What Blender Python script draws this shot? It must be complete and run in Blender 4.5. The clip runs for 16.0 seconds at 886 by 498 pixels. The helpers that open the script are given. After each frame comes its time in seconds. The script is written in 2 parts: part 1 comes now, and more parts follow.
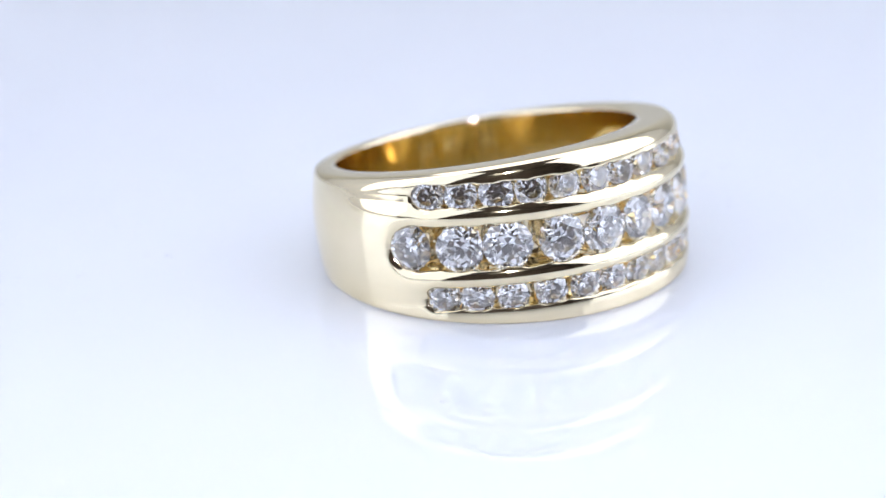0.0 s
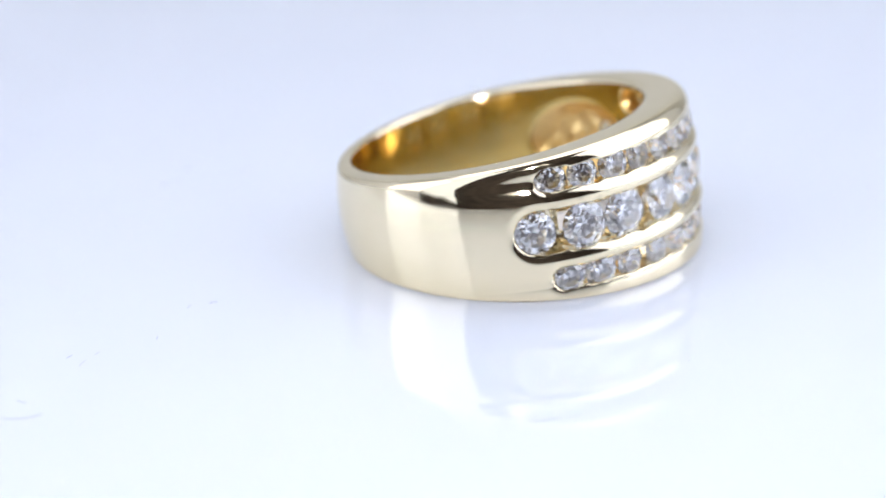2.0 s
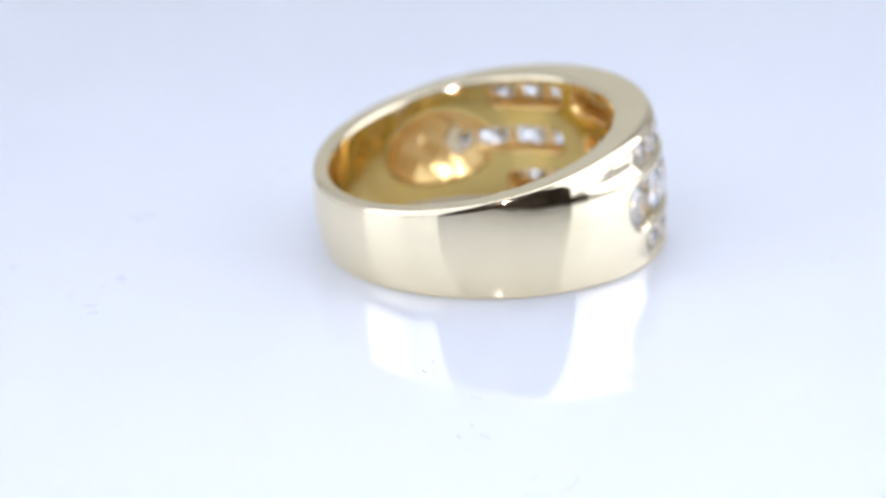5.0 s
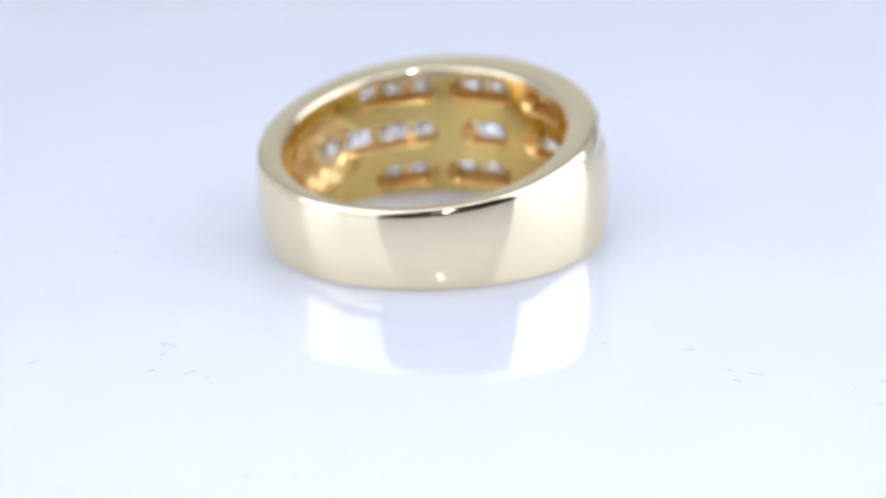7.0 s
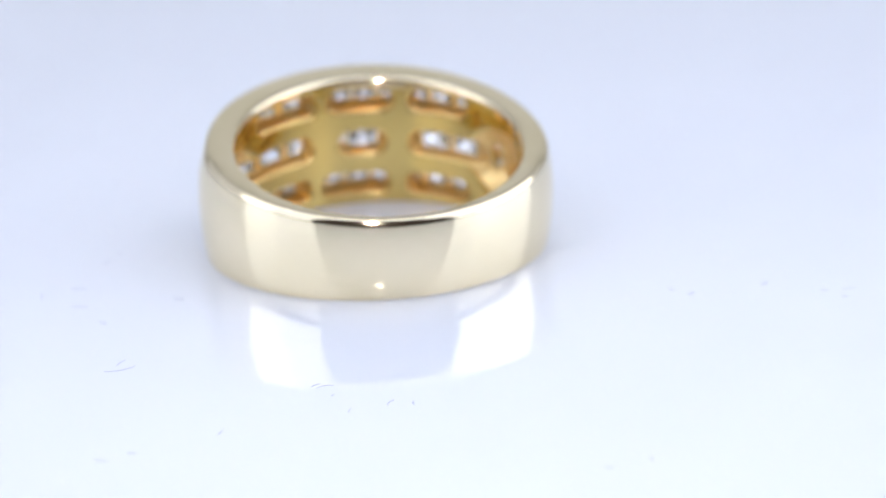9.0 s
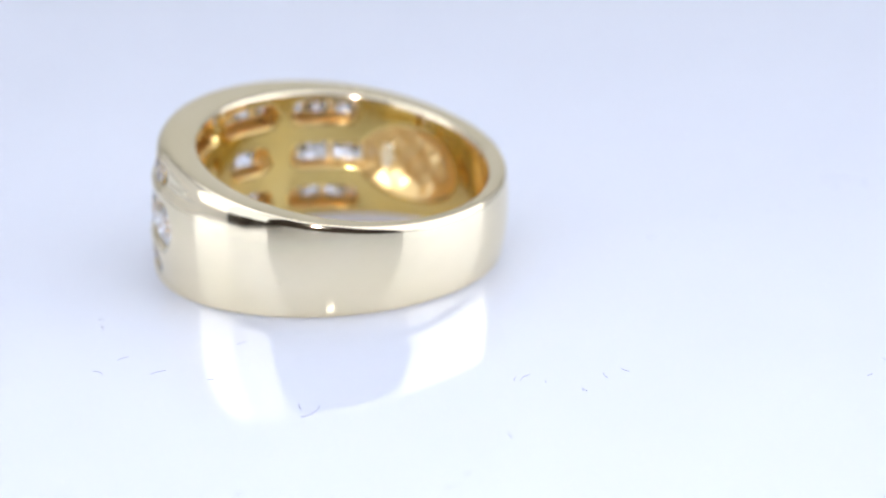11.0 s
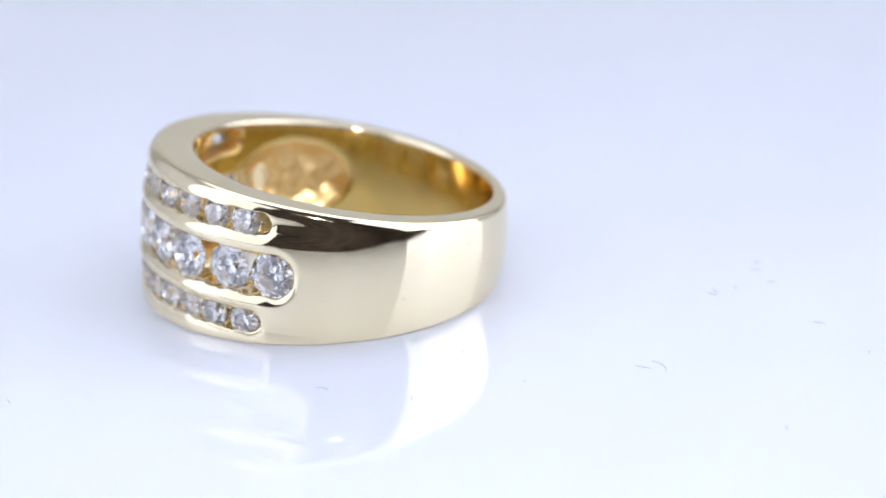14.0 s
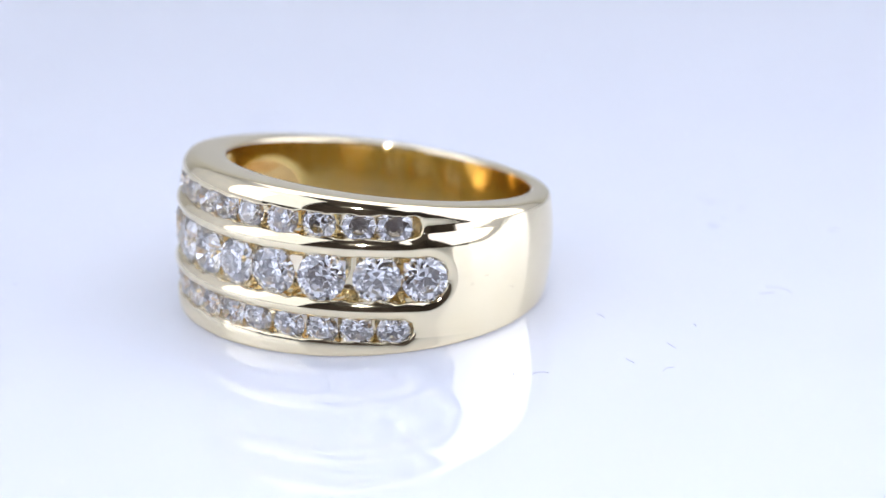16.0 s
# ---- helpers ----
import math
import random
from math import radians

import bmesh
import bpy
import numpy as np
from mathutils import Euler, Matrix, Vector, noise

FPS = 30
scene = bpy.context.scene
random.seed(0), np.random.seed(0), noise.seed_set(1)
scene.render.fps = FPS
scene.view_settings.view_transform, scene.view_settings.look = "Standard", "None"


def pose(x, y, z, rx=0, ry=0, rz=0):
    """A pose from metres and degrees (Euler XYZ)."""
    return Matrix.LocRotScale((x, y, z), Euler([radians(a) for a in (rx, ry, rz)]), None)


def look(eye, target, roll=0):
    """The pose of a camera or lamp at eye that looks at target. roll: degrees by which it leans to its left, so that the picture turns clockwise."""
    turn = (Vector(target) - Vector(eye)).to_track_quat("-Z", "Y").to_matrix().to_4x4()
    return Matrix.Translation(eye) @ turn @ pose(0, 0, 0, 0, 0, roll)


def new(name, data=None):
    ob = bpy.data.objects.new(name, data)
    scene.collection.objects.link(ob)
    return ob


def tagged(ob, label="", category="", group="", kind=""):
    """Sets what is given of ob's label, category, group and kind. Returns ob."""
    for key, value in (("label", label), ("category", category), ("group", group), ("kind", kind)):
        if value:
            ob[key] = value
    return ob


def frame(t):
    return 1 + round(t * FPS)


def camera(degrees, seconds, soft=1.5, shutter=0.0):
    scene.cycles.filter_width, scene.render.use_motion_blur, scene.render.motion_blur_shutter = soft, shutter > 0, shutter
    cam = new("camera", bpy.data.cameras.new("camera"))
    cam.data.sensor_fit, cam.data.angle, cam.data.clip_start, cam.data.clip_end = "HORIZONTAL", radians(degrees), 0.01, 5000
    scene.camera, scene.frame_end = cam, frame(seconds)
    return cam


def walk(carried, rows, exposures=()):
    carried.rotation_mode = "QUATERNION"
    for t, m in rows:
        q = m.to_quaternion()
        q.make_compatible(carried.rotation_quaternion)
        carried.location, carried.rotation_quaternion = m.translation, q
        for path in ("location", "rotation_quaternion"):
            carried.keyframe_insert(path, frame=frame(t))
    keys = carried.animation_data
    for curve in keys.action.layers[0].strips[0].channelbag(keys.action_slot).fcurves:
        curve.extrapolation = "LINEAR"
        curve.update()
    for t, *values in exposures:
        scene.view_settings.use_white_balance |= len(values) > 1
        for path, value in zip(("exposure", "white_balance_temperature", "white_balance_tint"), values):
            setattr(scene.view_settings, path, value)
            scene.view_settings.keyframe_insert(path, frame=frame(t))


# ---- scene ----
MM = 0.001

# ---------------------------------------------------------------- camera
LENS = 22.0
cam = camera(LENS, 16.0, soft=1.5)
EYE = (1.243 * MM, -127.065 * MM, 46.093 * MM)
cam.data.dof.use_dof = True
cam.data.dof.focus_distance = 0.1205
cam.data.dof.aperture_fstop = 31.0


def view(yaw, pitch):
    """A hand-steadied camera: small turns, in degrees, about its resting direction."""
    return pose(*EYE, 70.24 + pitch, 0, yaw) @ pose(0, 0, 0, 0, 0, -1.94)


SWAY = [
    (0.0, 0.039, -0.527), (0.5, 0.043, -0.472), (1.0, 0.027, -0.502), (1.5, -0.011, -0.558),
    (2.0, -0.015, -0.519), (2.5, 0.025, -0.313), (3.0, 0.053, -0.172), (3.2, 0.044, -0.055),
    (5.5, -0.011, 0.235), (6.0, -0.021, 0.235), (6.5, -0.029, 0.210), (7.0, -0.038, 0.255),
    (7.5, -0.003, 0.360), (8.0, -0.001, 0.400), (8.5, -0.030, 0.390), (9.0, -0.060, 0.375),
    (9.5, -0.090, 0.330), (10.0, -0.150, 0.350), (12.5, -0.085, 0.325), (13.0, -0.050, 0.280),
    (13.5, -0.010, 0.205), (14.0, -0.031, 0.143), (14.5, -0.008, 0.060), (15.0, 0.016, 0.035),
    (15.5, 0.044, -0.020), (16.0, 0.100, -0.030)]
# the picture turns slightly bluer and darker towards the end
walk(cam, [(t, view(a, b)) for t, a, b in SWAY],
     [(0.0, 0.07, 6500, 10), (9.0, 0.05, 6500, 10), (12.5, 0.04, 6450, 11), (16.0, 0.03, 6410, 12)])

# ---------------------------------------------------------------- light
TINT = (0.748, 0.816, 1.0)
world = bpy.data.worlds.new("world")
scene.world = world
world.use_nodes = True
world.node_tree.nodes["Background"].inputs["Color"].default_value = (0.80, 0.86, 1.0, 1)
world.node_tree.nodes["Background"].inputs["Strength"].default_value = 0.05
scene.view_settings.exposure = 0.0
# light passes many times through the cut stones
scene.cycles.max_bounces, scene.cycles.glossy_bounces, scene.cycles.transmission_bounces = 20, 14, 16


def softbox(name, at, aim, wide, high, watts, colour=TINT):
    lamp = bpy.data.lights.new(name, "AREA")
    lamp.shape, lamp.size, lamp.size_y = "RECTANGLE", wide, high
    lamp.energy, lamp.color = watts, colour
    ob = new(name, lamp)
    ob.matrix_basis = look(at, aim)
    return ob


softbox("softbox_left", (-0.215, -0.110, 0.225), (0.0, 0.0, 0.15), 0.29, 0.44, 0.61)
softbox("softbox_right", (0.245, -0.035, 0.225), (0.0, 0.0, 0.15), 0.37, 0.44, 1.00)
softbox("softbox_top", (0.0, 0.09, 0.44), (0.0, 0.05, 0.0), 0.42, 0.30, 0.60)
led = bpy.data.lights.new("camera_led", "POINT")
led.energy, led.shadow_soft_size, led.color = 1.38, 0.0048, (0.90, 0.915, 1.0)
new("camera_led", led).location = (0.004, -0.152, 0.152)


# ---------------------------------------------------------------- materials
def shader(name):
    m = bpy.data.materials.new(name)
    m.use_nodes = True
    nt = m.node_tree
    return m, nt, nt.nodes["Principled BSDF"]


def node(nt, kind, **values):
    n = nt.nodes.new(kind)
    for key, value in values.items():
        n.inputs[key].default_value = value
    return n


def noise_of(nt, scale, detail=3.0, rough=0.5, stretch=(1, 1, 1)):
    co = nt.nodes.new("ShaderNodeTexCoord")
    mp = nt.nodes.new("ShaderNodeMapping")
    mp.inputs["Scale"].default_value = stretch
    nt.links.new(co.outputs["Object"], mp.inputs["Vector"])
    n = node(nt, "ShaderNodeTexNoise", Scale=scale, Detail=detail, Roughness=rough)
    nt.links.new(mp.outputs["Vector"], n.inputs["Vector"])
    return n


def blend(nt, source, low, high, a=0.35, b=0.65):
    r = nt.nodes.new("ShaderNodeValToRGB")
    r.color_ramp.elements[0].position, r.color_ramp.elements[0].color = a, (*low, 1)
    r.color_ramp.elements[1].position, r.color_ramp.elements[1].color = b, (*high, 1)
    nt.links.new(source, r.inputs["Fac"])
    return r.outputs["Color"]


def relief(nt, source, strength, distance, bsdf):
    b = node(nt, "ShaderNodeBump", Strength=strength, Distance=distance)
    nt.links.new(source, b.inputs["Height"])
    nt.links.new(b.outputs["Normal"], bsdf.inputs["Normal"])


def gold_material(name, low, high, rough_low, rough_high, wave, depth=0.00006):
    m, nt, b = shader(name)
    b.inputs["Metallic"].default_value = 1.0
    n = noise_of(nt, 260.0, 3.0)
    nt.links.new(blend(nt, n.outputs["Fac"], low, high), b.inputs["Base Color"])
    f = noise_of(nt, 2600.0, 4.0, 0.6, (1, 1, 0.25))
    nt.links.new(blend(nt, f.outputs["Fac"], (rough_low,) * 3, (rough_high,) * 3), b.inputs["Roughness"])
    g = noise_of(nt, wave, 2.0)
    relief(nt, g.outputs["Fac"], 0.25, depth, b)
    return m


GOLD = gold_material("polished_gold", (0.885, 0.77, 0.515), (0.915, 0.80, 0.555), 0.04, 0.085, 420.0)
# gold darkened in colour to stand for the shade inside the ring
GOLD_INSIDE_SHADED = gold_material("inner_gold_shaded", (0.68, 0.51, 0.175), (0.74, 0.56, 0.205), 0.08, 0.17, 420.0)
# matt cast gold, its colour also deepened for the shade in the recesses
GOLD_MATT_SHADED = gold_material("brushed_gold_shaded", (0.78, 0.55, 0.22), (0.83, 0.60, 0.27), 0.30, 0.45, 700.0, 0.00035)


def diamond_material():
    m, nt, b = shader("diamond")
    nt.nodes.remove(b)
    g = node(nt, "ShaderNodeBsdfGlass", Roughness=0.0, IOR=2.417)
    g.inputs["Color"].default_value = (1.0, 1.0, 1.0, 1)
    nt.links.new(g.outputs["BSDF"], nt.nodes["Material Output"].inputs["Surface"])
    return m


DIAMOND = diamond_material()


def acrylic_material():
    m, nt, b = shader("white_acrylic")
    n = noise_of(nt, 40.0, 3.0)
    nt.links.new(blend(nt, n.outputs["Fac"], (0.72, 0.745, 0.85), (0.735, 0.76, 0.865)), b.inputs["Base Color"])
    f = noise_of(nt, 900.0, 4.0, 0.65)
    nt.links.new(blend(nt, f.outputs["Fac"], (0.020,) * 3, (0.042,) * 3), b.inputs["Roughness"])
    b.inputs["IOR"].default_value = 1.82
    b.inputs["Subsurface Weight"].default_value = 0.8
    b.inputs["Subsurface Radius"].default_value = (1.0, 0.95, 0.95)
    b.inputs["Subsurface Scale"].default_value = 0.030
    return m


ACRYLIC = acrylic_material()


def cloth_material(name, low, high):
    m, nt, b = shader(name)
    n = noise_of(nt, 12.0, 4.0)
    nt.links.new(blend(nt, n.outputs["Fac"], low, high), b.inputs["Base Color"])
    b.inputs["Roughness"].default_value = 0.9
    w = noise_of(nt, 1500.0, 2.0)
    relief(nt, w.outputs["Fac"], 0.3, 0.0003, b)
    return m


# the back wall's cloth is darker and warmer than the tent's white
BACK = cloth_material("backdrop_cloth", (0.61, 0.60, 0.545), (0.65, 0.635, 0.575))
CLOTH = cloth_material("white_tent_cloth", (0.78, 0.79, 0.82), (0.84, 0.84, 0.85))
DARK = cloth_material("dark_room", (0.035, 0.027, 0.023), (0.08, 0.06, 0.05))
LINT = cloth_material("grey_lint", (0.40, 0.40, 0.52), (0.54, 0.54, 0.66))


# ---------------------------------------------------------------- building blocks
def mesh_of(name, verts, faces, material, smooth=True):
    me = bpy.data.meshes.new(name)
    me.from_pydata(verts, [], faces)
    me.materials.append(material)
    me.polygons.foreach_set("use_smooth", [smooth] * len(me.polygons))
    me.update()
    return me


def part(name, bm, material, parent, label=""):
    me = bpy.data.meshes.new(name)
    bm.to_mesh(me)
    bm.free()
    me.materials.append(material)
    ob = new(name, me)
    ob.parent = parent
    return tagged(ob, label)


def slab(name, x0, x1, y0, y1, z0, z1, material, label):
    bm = bmesh.new()
    bmesh.ops.create_cube(bm, size=1.0)
    bmesh.ops.scale(bm, verts=bm.verts, vec=(x1 - x0, y1 - y0, z1 - z0))
    bmesh.ops.translate(bm, verts=bm.verts, vec=((x0 + x1) / 2, (y0 + y1) / 2, (z0 + z1) / 2))
    ob = part(name, bm, material, None)
    return tagged(ob, label, name.split("_")[0], kind="structure")


# ---------------------------------------------------------------- light tent round the table
slab("floor", -0.40, 0.40, -0.50, 0.42, -0.036, -0.016, CLOTH, "white cloth floor of the light tent")
slab("wall_north", -0.40, 0.40, 0.40, 0.42, -0.016, 0.50, BACK, "pale warm grey cloth back wall of the light tent")
slab("wall_west", -0.42, -0.40, -0.20, 0.42, -0.036, 0.50, CLOTH, "white cloth side wall of the light tent")
slab("wall_east", 0.40, 0.42, -0.20, 0.42, -0.036, 0.50, CLOTH, "white cloth side wall of the light tent")
slab("wall_south_west", -0.42, -0.40, -0.52, -0.20, -0.036, 0.50, DARK, "dark room beside the open front of the tent")
slab("wall_south_east", 0.40, 0.42, -0.52, -0.20, -0.036, 0.50, DARK, "dark room beside the open front of the tent")
slab("wall_south", -0.40, 0.40, -0.52, -0.50, -0.016, 0.50, DARK, "dark open room behind the camera")
slab("ceiling", -0.42, 0.42, -0.05, 0.42, 0.50, 0.52, CLOTH, "white cloth ceiling of the light tent")
slab("ceiling_front", -0.42, 0.42, -0.52, -0.05, 0.50, 0.52, DARK, "dark room above the open front of the tent")


# ---------------------------------------------------------------- turntable
def build_turntable():
    top = new("turntable")
    tagged(top, "glossy white acrylic turntable disc with faint dust", "turntable")
    r, n = 0.125, 128
    bm = bmesh.new()
    bmesh.ops.create_cone(bm, cap_ends=True, segments=n, radius1=r, radius2=r, depth=0.006)
    bmesh.ops.translate(bm, verts=bm.verts, vec=(0, 0, -0.003))
    rim = [e for e in bm.edges if abs(e.verts[0].co.z - e.verts[1].co.z) < 1e-6 and e.is_manifold]
    bmesh.ops.bevel(bm, geom=rim, offset=0.0006, segments=3, profile=0.5, affect="EDGES")
    part("disc", bm, ACRYLIC, top)
    bm = bmesh.new()
    bmesh.ops.create_cone(bm, cap_ends=True, segments=64, radius1=0.07, radius2=0.07, depth=0.0098)
    bmesh.ops.translate(bm, verts=bm.verts, vec=(0, 0, -0.0111))
    part("base", bm, CLOTH, top, "plain white turntable base")
    return top


turntable = build_turntable()

# ---------------------------------------------------------------- ring
# Millimetres. The ring lies on its lower side: its axis leans by TAU, so that the
# lower side is flat on the table and the upper side slopes down to the back.
TAU = radians(5.912)
MID = 3.4275
OUTER, SHIFT, INNER = 10.62, 0.95, 8.62
HUB = 11.0
# rows of stones: height on the band, half width of the channel, angle of its end, depth of its floor
ROWS = {"middle": (0.0, 1.16, radians(68.6), 1.86),
        "upper": (2.87, 0.57, radians(60.5), 1.52),
        "lower": (-2.84, 0.57, radians(59.0), 1.52)}
# stones: angles along the row, radius, depth of the girdle
STONES = {"middle": ((-64.0, -48.5, -35.0, -19.6, -6.2, 6.6, 19.2, 33.6, 49.0, 63.0), 1.32, 0.50),
          "upper": ((-56.9, -47.1, -36.9, -27.2, -17.3, -7.5, 1.4, 10.7, 21.5, 32.4, 43.4, 53.4), 0.93, 0.42),
          "lower": ((-54.6, -44.9, -34.7, -23.9, -13.7, -4.4, 4.9, 14.2, 24.5, 34.1, 43.9, 54.3), 0.92, 0.42)}
# openings on the inside, behind the stones: row, from angle, to angle
OPENINGS = [("upper", -18, 9), ("upper", 15, 48), ("upper", -52, -26),
            ("middle", -15, 4), ("middle", 17, 64), ("middle", -60, -26),
            ("lower", -16, 12), ("lower", 18, 43), ("lower", -53, -25)]


def ease(x):
    x = np.clip(x, 0.0, 1.0)
    return x * x * (3 - 2 * x)


def band_half(a):
    """Half the band's height where its place along the lean is a."""
    return (MID + a * math.sin(TAU)) / math.cos(TAU)


def lean(rho, phi, h):
    a, b = rho * np.cos(phi), rho * np.sin(phi)
    return np.stack([a * math.cos(TAU) - h * math.sin(TAU), b,
                     a * math.sin(TAU) + h * math.cos(TAU) + MID], -1) * MM


def outer_radius(phi):
    return OUTER + SHIFT * np.cos(phi) + 0.15 * np.sin(phi) ** 2


def channel(phi, h, row):
    """How far inside the channel of a row a place lies: 0 outside, 1 on its floor."""
    hc, w, end, _ = ROWS[row]
    s, se = HUB * np.abs(phi), HUB * end - w
    # hand-cut edges, scalloped round the stones
    w = w + 0.045 * np.sin(HUB * phi * 3.1 + hc) + 0.025 * np.sin(HUB * phi * 7.3 + 2 * hc + np.sign(h - hc))
    d = np.where(s < se, np.abs(h - hc), np.hypot(s - se, h - hc))
    return ease((w - d) / 0.14 + 0.5)


def crown(phi, h):
    """How far the band's face is rounded over: flat at the back and below, fuller above at shoulders and front."""
    return 0.28 + 0.24 * ease((radians(135) - np.abs(phi)) / radians(55)) * np.where(np.asarray(h) > 0, 1.0, 0.15)


def outer_face(phi, h, half):
    """Radius of the outer face of the band."""
    r = outer_radius(phi)
    out = r - crown(phi, h) * (h / half) ** 2
    s = HUB * np.abs(phi)
    for row, (hc, w, end, floor) in ROWS.items():
        # the lip of each channel is rounded over; above the upper row it runs into the rim instead
        d = np.where(s < HUB * end - w, np.abs(h - hc), np.hypot(s - HUB * end + w, h - hc))
        above = ease((h - hc) / 0.9 + 0.5)
        share = {"upper": 1 - 0.85 * above, "lower": 0.35 + 0.65 * above, "middle": 1.0}[row]
        out = out - 0.30 * share * np.clip(1 - np.maximum(d - w, 0) / 0.62, 0, 1) ** 2
        # the outer channels run out into the shoulders as shallow grooves with a round upper edge below
        if row != "middle":
            run = ease((np.abs(phi) - end + radians(6)) / radians(6)) * (1 - ease((np.abs(phi) - end - radians(4)) / radians(24)))
            depth = 0.20 if row == "upper" else 0.07
            dip = np.where(h > hc, np.exp(-((h - hc) / 0.62) ** 2), np.clip(1 - np.maximum(hc - h - 0.35, 0) / 0.75, 0, 1) ** 2)
            out = out - depth * run * dip
    for row, (hc, w, end, floor) in ROWS.items():
        c = channel(phi, h, row)
        out = out * (1 - c) + (r - floor) * c
    fil = np.where(h > 0, 0.34 + 0.54 * ease((radians(118) - np.abs(phi)) / radians(60)), 0.22)
    s = np.clip((np.abs(h) - (half - fil)) / fil, 0, 1)
    return out - np.where(h > 0, 0.60, 1.0) * fil * (1 - np.sqrt(np.clip(1 - s * s, 0, 1)))


def opening(phi, h, which):
    row, a, b = which
    hc, w = ROWS[row][0], 0.62 if row != "middle" else 0.72
    mid, span = radians(a + b) / 2, radians(b - a) / 2 * 9.0
    ds, dh = np.abs(phi - mid) * 9.0 - (span - w), np.abs(h - hc)
    d = np.where(ds > 0, np.hypot(np.maximum(ds, 0), dh), dh)
    return ease((w - d) / 0.26 + 0.5)


def over_stone(phi, row, share=0.82):
    """True under the middle of a stone; thin webs of gold stay between the stones."""
    angles, radius, _ = STONES[row]
    return np.min([np.abs(phi - radians(a)) for a in angles], axis=0) * HUB < share * radius


def inner_face(phi, h, half):
    out = INNER + 0.0 * phi
    # shallow oval hollows inside the shoulders
    for centre in (72, -77):
        d = np.hypot((phi - radians(centre)) / radians(26), h / 2.6)
        lump = 0.16 * np.sin(phi * 11 + 2.0 + 0.6 * h) * np.cos(h * 1.7 + 0.5) + 0.07 * np.sin(phi * 31 - h * 3.1) + 0.04 * np.cos(phi * 53 + h * 4.7)
        out = out + (0.80 + lump) * ease((1.0 - d) / 0.55)
    for which in OPENINGS:
        c = opening(phi, h, which)
        out = out * (1 - c) + (outer_radius(phi) - ROWS[which[0]][3] - 0.03) * c
    fil = 0.27
    s = np.clip((np.abs(h) - (half - fil)) / fil, 0, 1)
    return out + fil * (1 - np.sqrt(np.clip(1 - s * s, 0, 1)))


def build_band(parent):
    n, k_out, k_in, k_rim = 480, 210, 110, 6
    phi = np.linspace(-math.pi, math.pi, n, endpoint=False)
    u_out = np.sin(np.linspace(-1, 1, k_out) * 1.25) / math.sin(1.25)
    u_in = np.sin(np.linspace(1, -1, k_in) * 1.25) / math.sin(1.25)
    P, U = np.meshgrid(phi, u_out, indexing="ij")
    half = band_half(outer_radius(P) * np.cos(P))
    H = U * half
    R = outer_face(P, H, half)
    H = H * band_half(R * np.cos(P)) / half
    outer = lean(R, P, H)
    P2, U2 = np.meshgrid(phi, u_in, indexing="ij")
    half2 = band_half(INNER * np.cos(P2))
    H2 = U2 * half2
    R2 = inner_face(P2, H2, half2)
    inner = lean(R2, P2, H2)
    t = np.linspace(0, 1, k_rim + 2)[1:-1]

    def rim(ra, rb, sign):
        rho = ra[:, None] + (rb - ra)[:, None] * t[None, :]
        ph = np.repeat(phi[:, None], k_rim, 1)
        bulge = 0.015 * np.sin(math.pi * t)[None, :] if sign > 0 else 0.0
        return lean(rho, ph, sign * band_half(rho * np.cos(ph)) + bulge)

    upper = rim(R[:, -1], R2[:, 0], 1)
    lower = rim(R2[:, -1], R[:, 0], -1)
    loop = np.concatenate([outer, upper, inner, lower], 1)
    k = loop.shape[1]
    # cells that lie wholly on the floor of a channel or an opening are left open
    hole_o = np.zeros((n, k_out), bool)
    hole_i = np.zeros((n, k_in), bool)
    for which in OPENINGS:
        hole_o |= (opening(P, H, which) > 0.98) & (channel(P, H, which[0]) > 0.98) & over_stone(P, which[0])
        hole_i |= (opening(P2, H2, which) > 0.98) & over_stone(P2, which[0], 0.94)
    hole = np.zeros((n, k), bool)
    hole[:, :k_out] = hole_o
    hole[:, k_out + k_rim:k_out + k_rim + k_in] = hole_i
    i, j = np.meshgrid(np.arange(n), np.arange(k), indexing="ij")
    i1, j1 = (i + 1) % n, (j + 1) % k
    quad = np.stack([i * k + j, i1 * k + j, i1 * k + j1, i * k + j1], -1)
    gone = hole[i, j] & hole[i1, j] & hole[i, j1] & hole[i1, j1]
    faces = quad[~gone]
    me = mesh_of("band", loop.reshape(-1, 3).tolist(), faces.tolist(), GOLD)
    # the hollows and openings inside are left as cast, with shade in their deeper gold
    me.materials.append(GOLD_MATT_SHADED)
    # the inner wall is the same gold, with its shade put into the colour
    me.materials.append(GOLD_INSIDE_SHADED)
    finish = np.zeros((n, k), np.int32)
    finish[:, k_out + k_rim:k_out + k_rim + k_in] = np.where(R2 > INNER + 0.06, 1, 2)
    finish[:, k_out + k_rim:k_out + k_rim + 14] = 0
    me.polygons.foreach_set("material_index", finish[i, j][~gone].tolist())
    ob = new("band", me)
    ob.parent = parent
    return tagged(ob, "polished yellow gold tapered band with three channels")


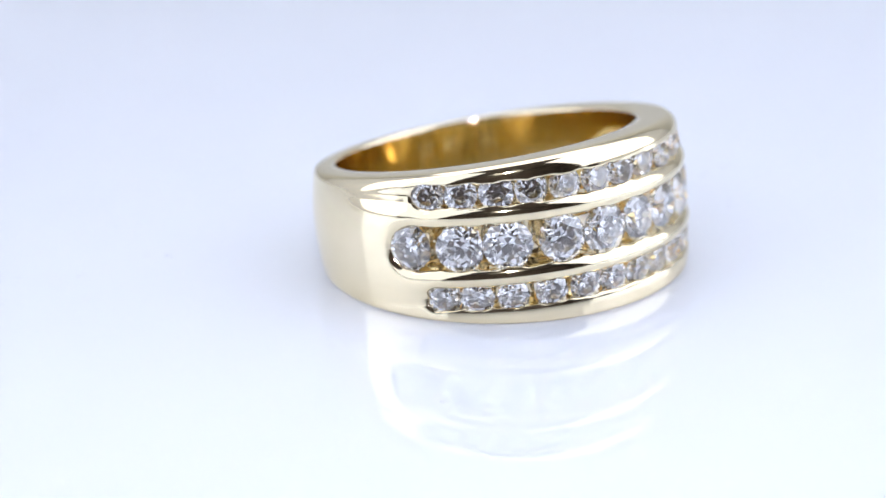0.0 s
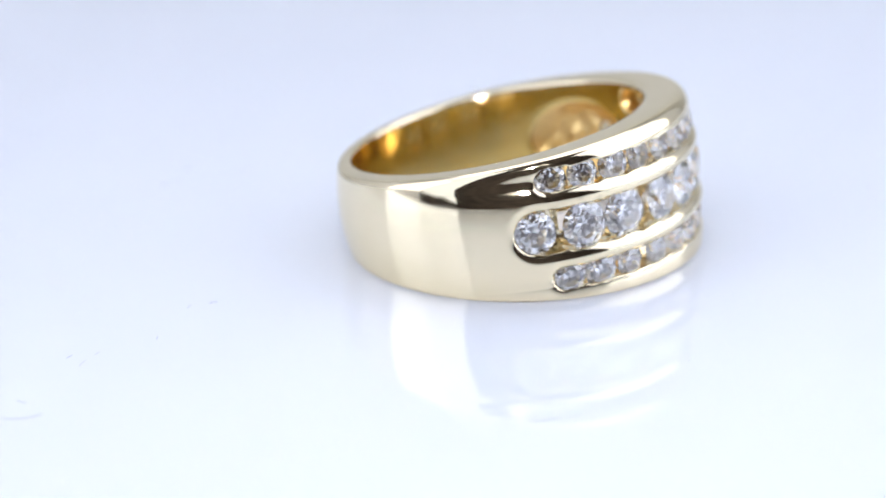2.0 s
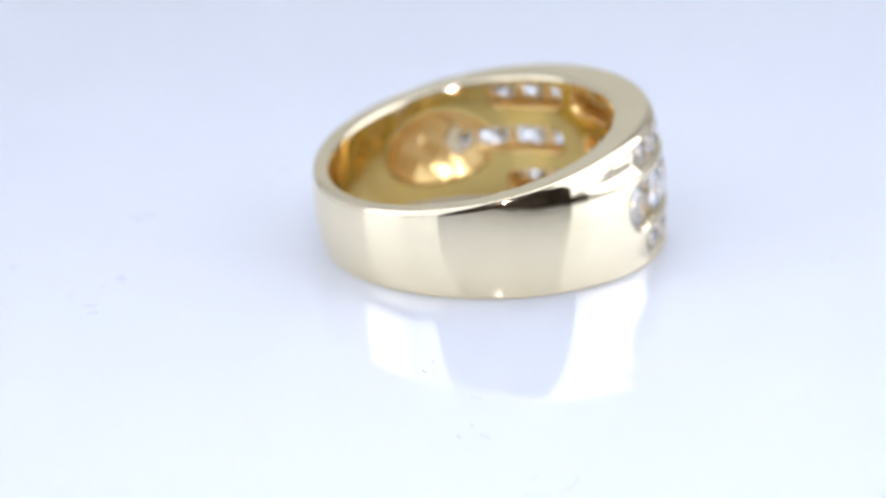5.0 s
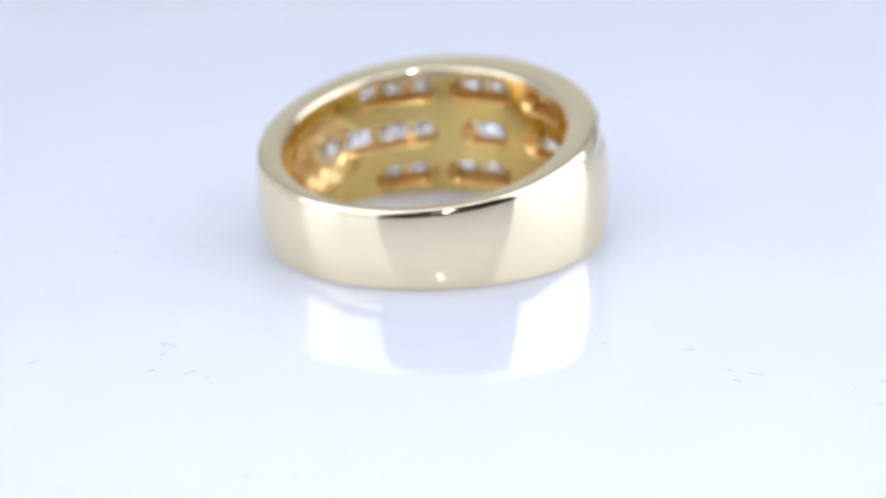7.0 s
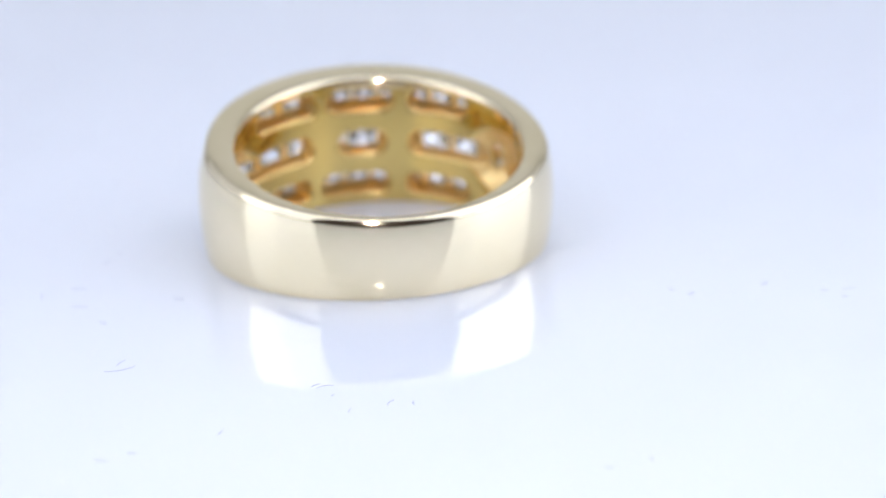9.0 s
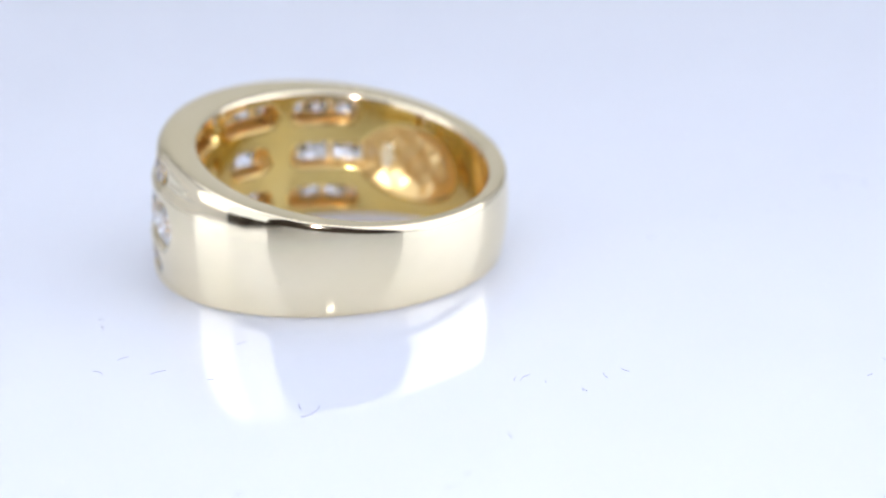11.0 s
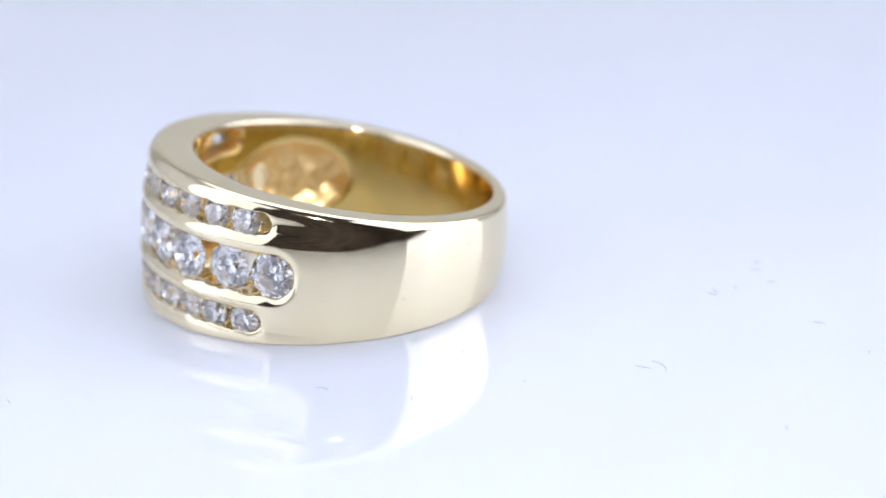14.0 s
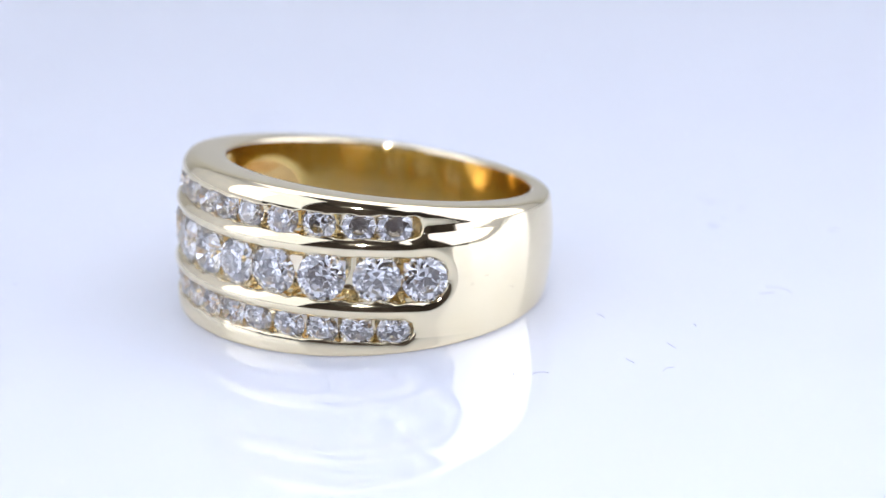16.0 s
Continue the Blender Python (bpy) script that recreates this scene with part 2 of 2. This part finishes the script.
def brilliant(radius):
    """A round brilliant: table, star, kite and girdle facets above, a pointed pavilion below."""
    bm = bmesh.new()
    table = [bm.verts.new((0.57 * radius * math.cos(a), 0.57 * radius * math.sin(a), 0.30 * radius))
             for a in (math.pi / 4 * q for q in range(8))]
    kite = [bm.verts.new((0.80 * radius * math.cos(a), 0.80 * radius * math.sin(a), 0.185 * radius))
            for a in (math.pi / 4 * (q + 0.5) for q in range(8))]
    top = [bm.verts.new((radius * math.cos(a), radius * math.sin(a), 0.03 * radius))
           for a in (math.pi / 8 * q for q in range(16))]
    low = [bm.verts.new((radius * math.cos(a), radius * math.sin(a), -0.03 * radius))
           for a in (math.pi / 8 * q for q in range(16))]
    pav = [bm.verts.new((0.30 * radius * math.cos(a), 0.30 * radius * math.sin(a), -0.66 * radius))
           for a in (math.pi / 4 * q for q in range(8))]
    tip = bm.verts.new((0, 0, -0.93 * radius))
    bm.faces.new(table)
    for q in range(8):
        t0, t1, k0 = table[q], table[(q + 1) % 8], kite[q]
        kp = kite[q - 1]
        bm.faces.new((t0, k0, t1))
        g0, g1, g2 = top[2 * q], top[2 * q + 1], top[(2 * q + 2) % 16]
        bm.faces.new((t0, kp, g0))
        bm.faces.new((t0, g0, k0))
        bm.faces.new((k0, g0, g1))
        bm.faces.new((k0, g1, g2))
        b0, b1, b2 = low[2 * q], low[2 * q + 1], low[(2 * q + 2) % 16]
        bm.faces.new((g0, b0, b1, g1))
        bm.faces.new((g1, b1, b2, g2))
        p0, p1 = pav[q], pav[(q + 1) % 8]
        bm.faces.new((b0, p0, b1))
        bm.faces.new((b1, p0, p1))
        bm.faces.new((b1, p1, b2))
        bm.faces.new((p0, tip, p1))
    bmesh.ops.recalc_face_normals(bm, faces=bm.faces)
    return bm


def set_stones(parent, row, angles, radius, sink):
    hc = ROWS[row][0]
    bm = brilliant(radius * MM)
    me = bpy.data.meshes.new("diamond")
    bm.to_mesh(me)
    bm.free()
    me.materials.append(DIAMOND)
    for q, deg in enumerate(angles):
        a = radians(deg)
        edge = float(band_half(outer_radius(a) * math.cos(a)))
        round_off = float(crown(np.array(a), hc))
        slope = math.degrees(math.atan(2 * round_off * hc / edge ** 2))
        rho = float(outer_radius(a)) - round_off * (hc / edge) ** 2 - sink + random.uniform(-0.03, 0.03)
        at = Vector(lean(np.array(rho), np.array(a), np.array(hc + random.uniform(-0.03, 0.03))))
        out = Vector((math.cos(a) * math.cos(TAU), math.sin(a), math.cos(a) * math.sin(TAU)))
        side = Vector((-math.sin(a), math.cos(a), 0))
        out = Matrix.Rotation(-radians(slope), 3, side) @ out
        turn = out.to_track_quat("Z", "Y").to_matrix().to_4x4()
        tilt = pose(0, 0, 0, random.uniform(-4, 4), random.uniform(-4, 4), random.uniform(0, 45))
        ob = new("diamond", me)
        ob.parent = parent
        ob.matrix_basis = Matrix.Translation(at) @ turn @ tilt @ Matrix.Scale(random.uniform(0.96, 1.04), 4)
        tagged(ob, "large round brilliant cut clear diamond" if row == "middle" else "small round brilliant cut clear diamond")


def build_ring():
    top = new("ring")
    tagged(top, "yellow gold ring with three channel-set rows of clear diamonds", "ring")
    build_band(top)
    for row, (angles, radius, sink) in STONES.items():
        set_stones(top, row, angles, radius, sink)
    return top


ring = build_ring()

# ---------------------------------------------------------------- dust on the table
def build_lint():
    """Short grey fibres and specks lying on the disc; millimetres from its axis."""
    rng = random.Random(7)
    places = [(18.9, 3.9, 0.9), (17.7, 9, 0.7), (15.9, 11.5, 0.9), (19.7, 10.6, 0.9), (19, 2.9, 0.4), (9.6, 17.9, 0.9), (3.2, 28.5, 0.5), (-2.7, 17.4, 1), (-19.8, 22.1, 0.4), (-6.5, 18.9, 0.8), (-16.1, -1.3, 0.4), (-15.2, -1.8, 0.5), (-19.6, -4.1, 0.7), (-23.1, -4.3, 0.4), (-29.2, -7.5, 0.6), (0.8, -24, 0.5), (-1.7, 18, 0.6), (13.7, 27.6, 0.5), (26.5, -10.1, 0.8), (-3.2, 18.7, 0.3), (-7.8, 18.4, 0.6), (-24.2, -4.9, 0.8), (-30.7, -8.9, 2.2), (-24.4, -3.7, 0.5), (-31, -7.2, 1.4), (0.1, 24.3, 0.7), (3.6, 29.6, 0.8),
              (13.5, 13.4, 0.4), (11.2, 8.5, 0.7), (-5.0, 20.3, 0.5), (9.8, 19.7, 1.8), (-21.3, 20.7, 0.5)]
    verts, faces = [], []
    for x, y, length in places:
        heading, bend, thick = rng.uniform(0, math.tau), rng.uniform(-1.6, 1.6), rng.uniform(0.018, 0.034)
        px, py, steps = x, y, 6
        base = len(verts)
        for q in range(steps + 1):
            nx, ny = -math.sin(heading), math.cos(heading)
            w = thick * (0.4 + 0.6 * math.sin(math.pi * (q + 0.5) / (steps + 1)))
            z = 0.012 + 0.02 * math.sin(math.pi * q / steps)
            verts += [((px - nx * w) * MM, (py - ny * w) * MM, z * MM), (px * MM, py * MM, (z + 0.03) * MM),
                      ((px + nx * w) * MM, (py + ny * w) * MM, z * MM)]
            px, py = px + math.cos(heading) * length / steps, py + math.sin(heading) * length / steps
            heading += bend / steps
        for q in range(steps):
            o = base + 3 * q
            faces += [(o, o + 3, o + 4, o + 1), (o + 1, o + 4, o + 5, o + 2), (o + 2, o + 5, o + 3, o)]
    ob = new("lint", mesh_of("lint", verts, faces, LINT))
    return tagged(ob, "tiny grey lint fibres and dust on white acrylic", "lint", kind="stuff")


lint = build_lint()

# ---------------------------------------------------------------- motion of the table and the ring
HEADING = [
    (0.0, -51.53), (0.5, -43.2), (1.0, -35.08), (1.5, -27.36), (2.0, -19.42), (2.5, -10.98), (3.0, -2.85),
    (3.2, 0.6), (4.0, 14.5), (4.75, 27.9), (5.5, 41.02), (6.0, 50.42), (6.5, 59.88), (7.0, 69.33), (7.5, 78.02),
    (8.0, 86.59), (8.5, 95.19), (9.0, 103.4), (9.5, 112.0), (10.0, 120.78), (10.8, 134.6), (11.6, 148.3),
    (12.5, 163.69), (13.0, 171.9), (13.5, 180.46), (14.0, 188.88), (14.5, 197.28), (15.0, 205.59),
    (15.5, 213.91), (16.0, 222.08)]


def motions():
    walk(turntable, [(t, pose(0, 0, 0, 0, 0, h)) for t, h in HEADING])
    walk(lint, [(t, pose(0, 0, 0, 0, 0, h + 52.62)) for t, h in HEADING])
    rows = []
    for t, h in HEADING:
        a = radians(h + 14.77)
        rows.append((t, pose(4.971 * MM * math.cos(a), 4.971 * MM * math.sin(a), 0, 0, 0, h)))
    walk(ring, rows)


motions()
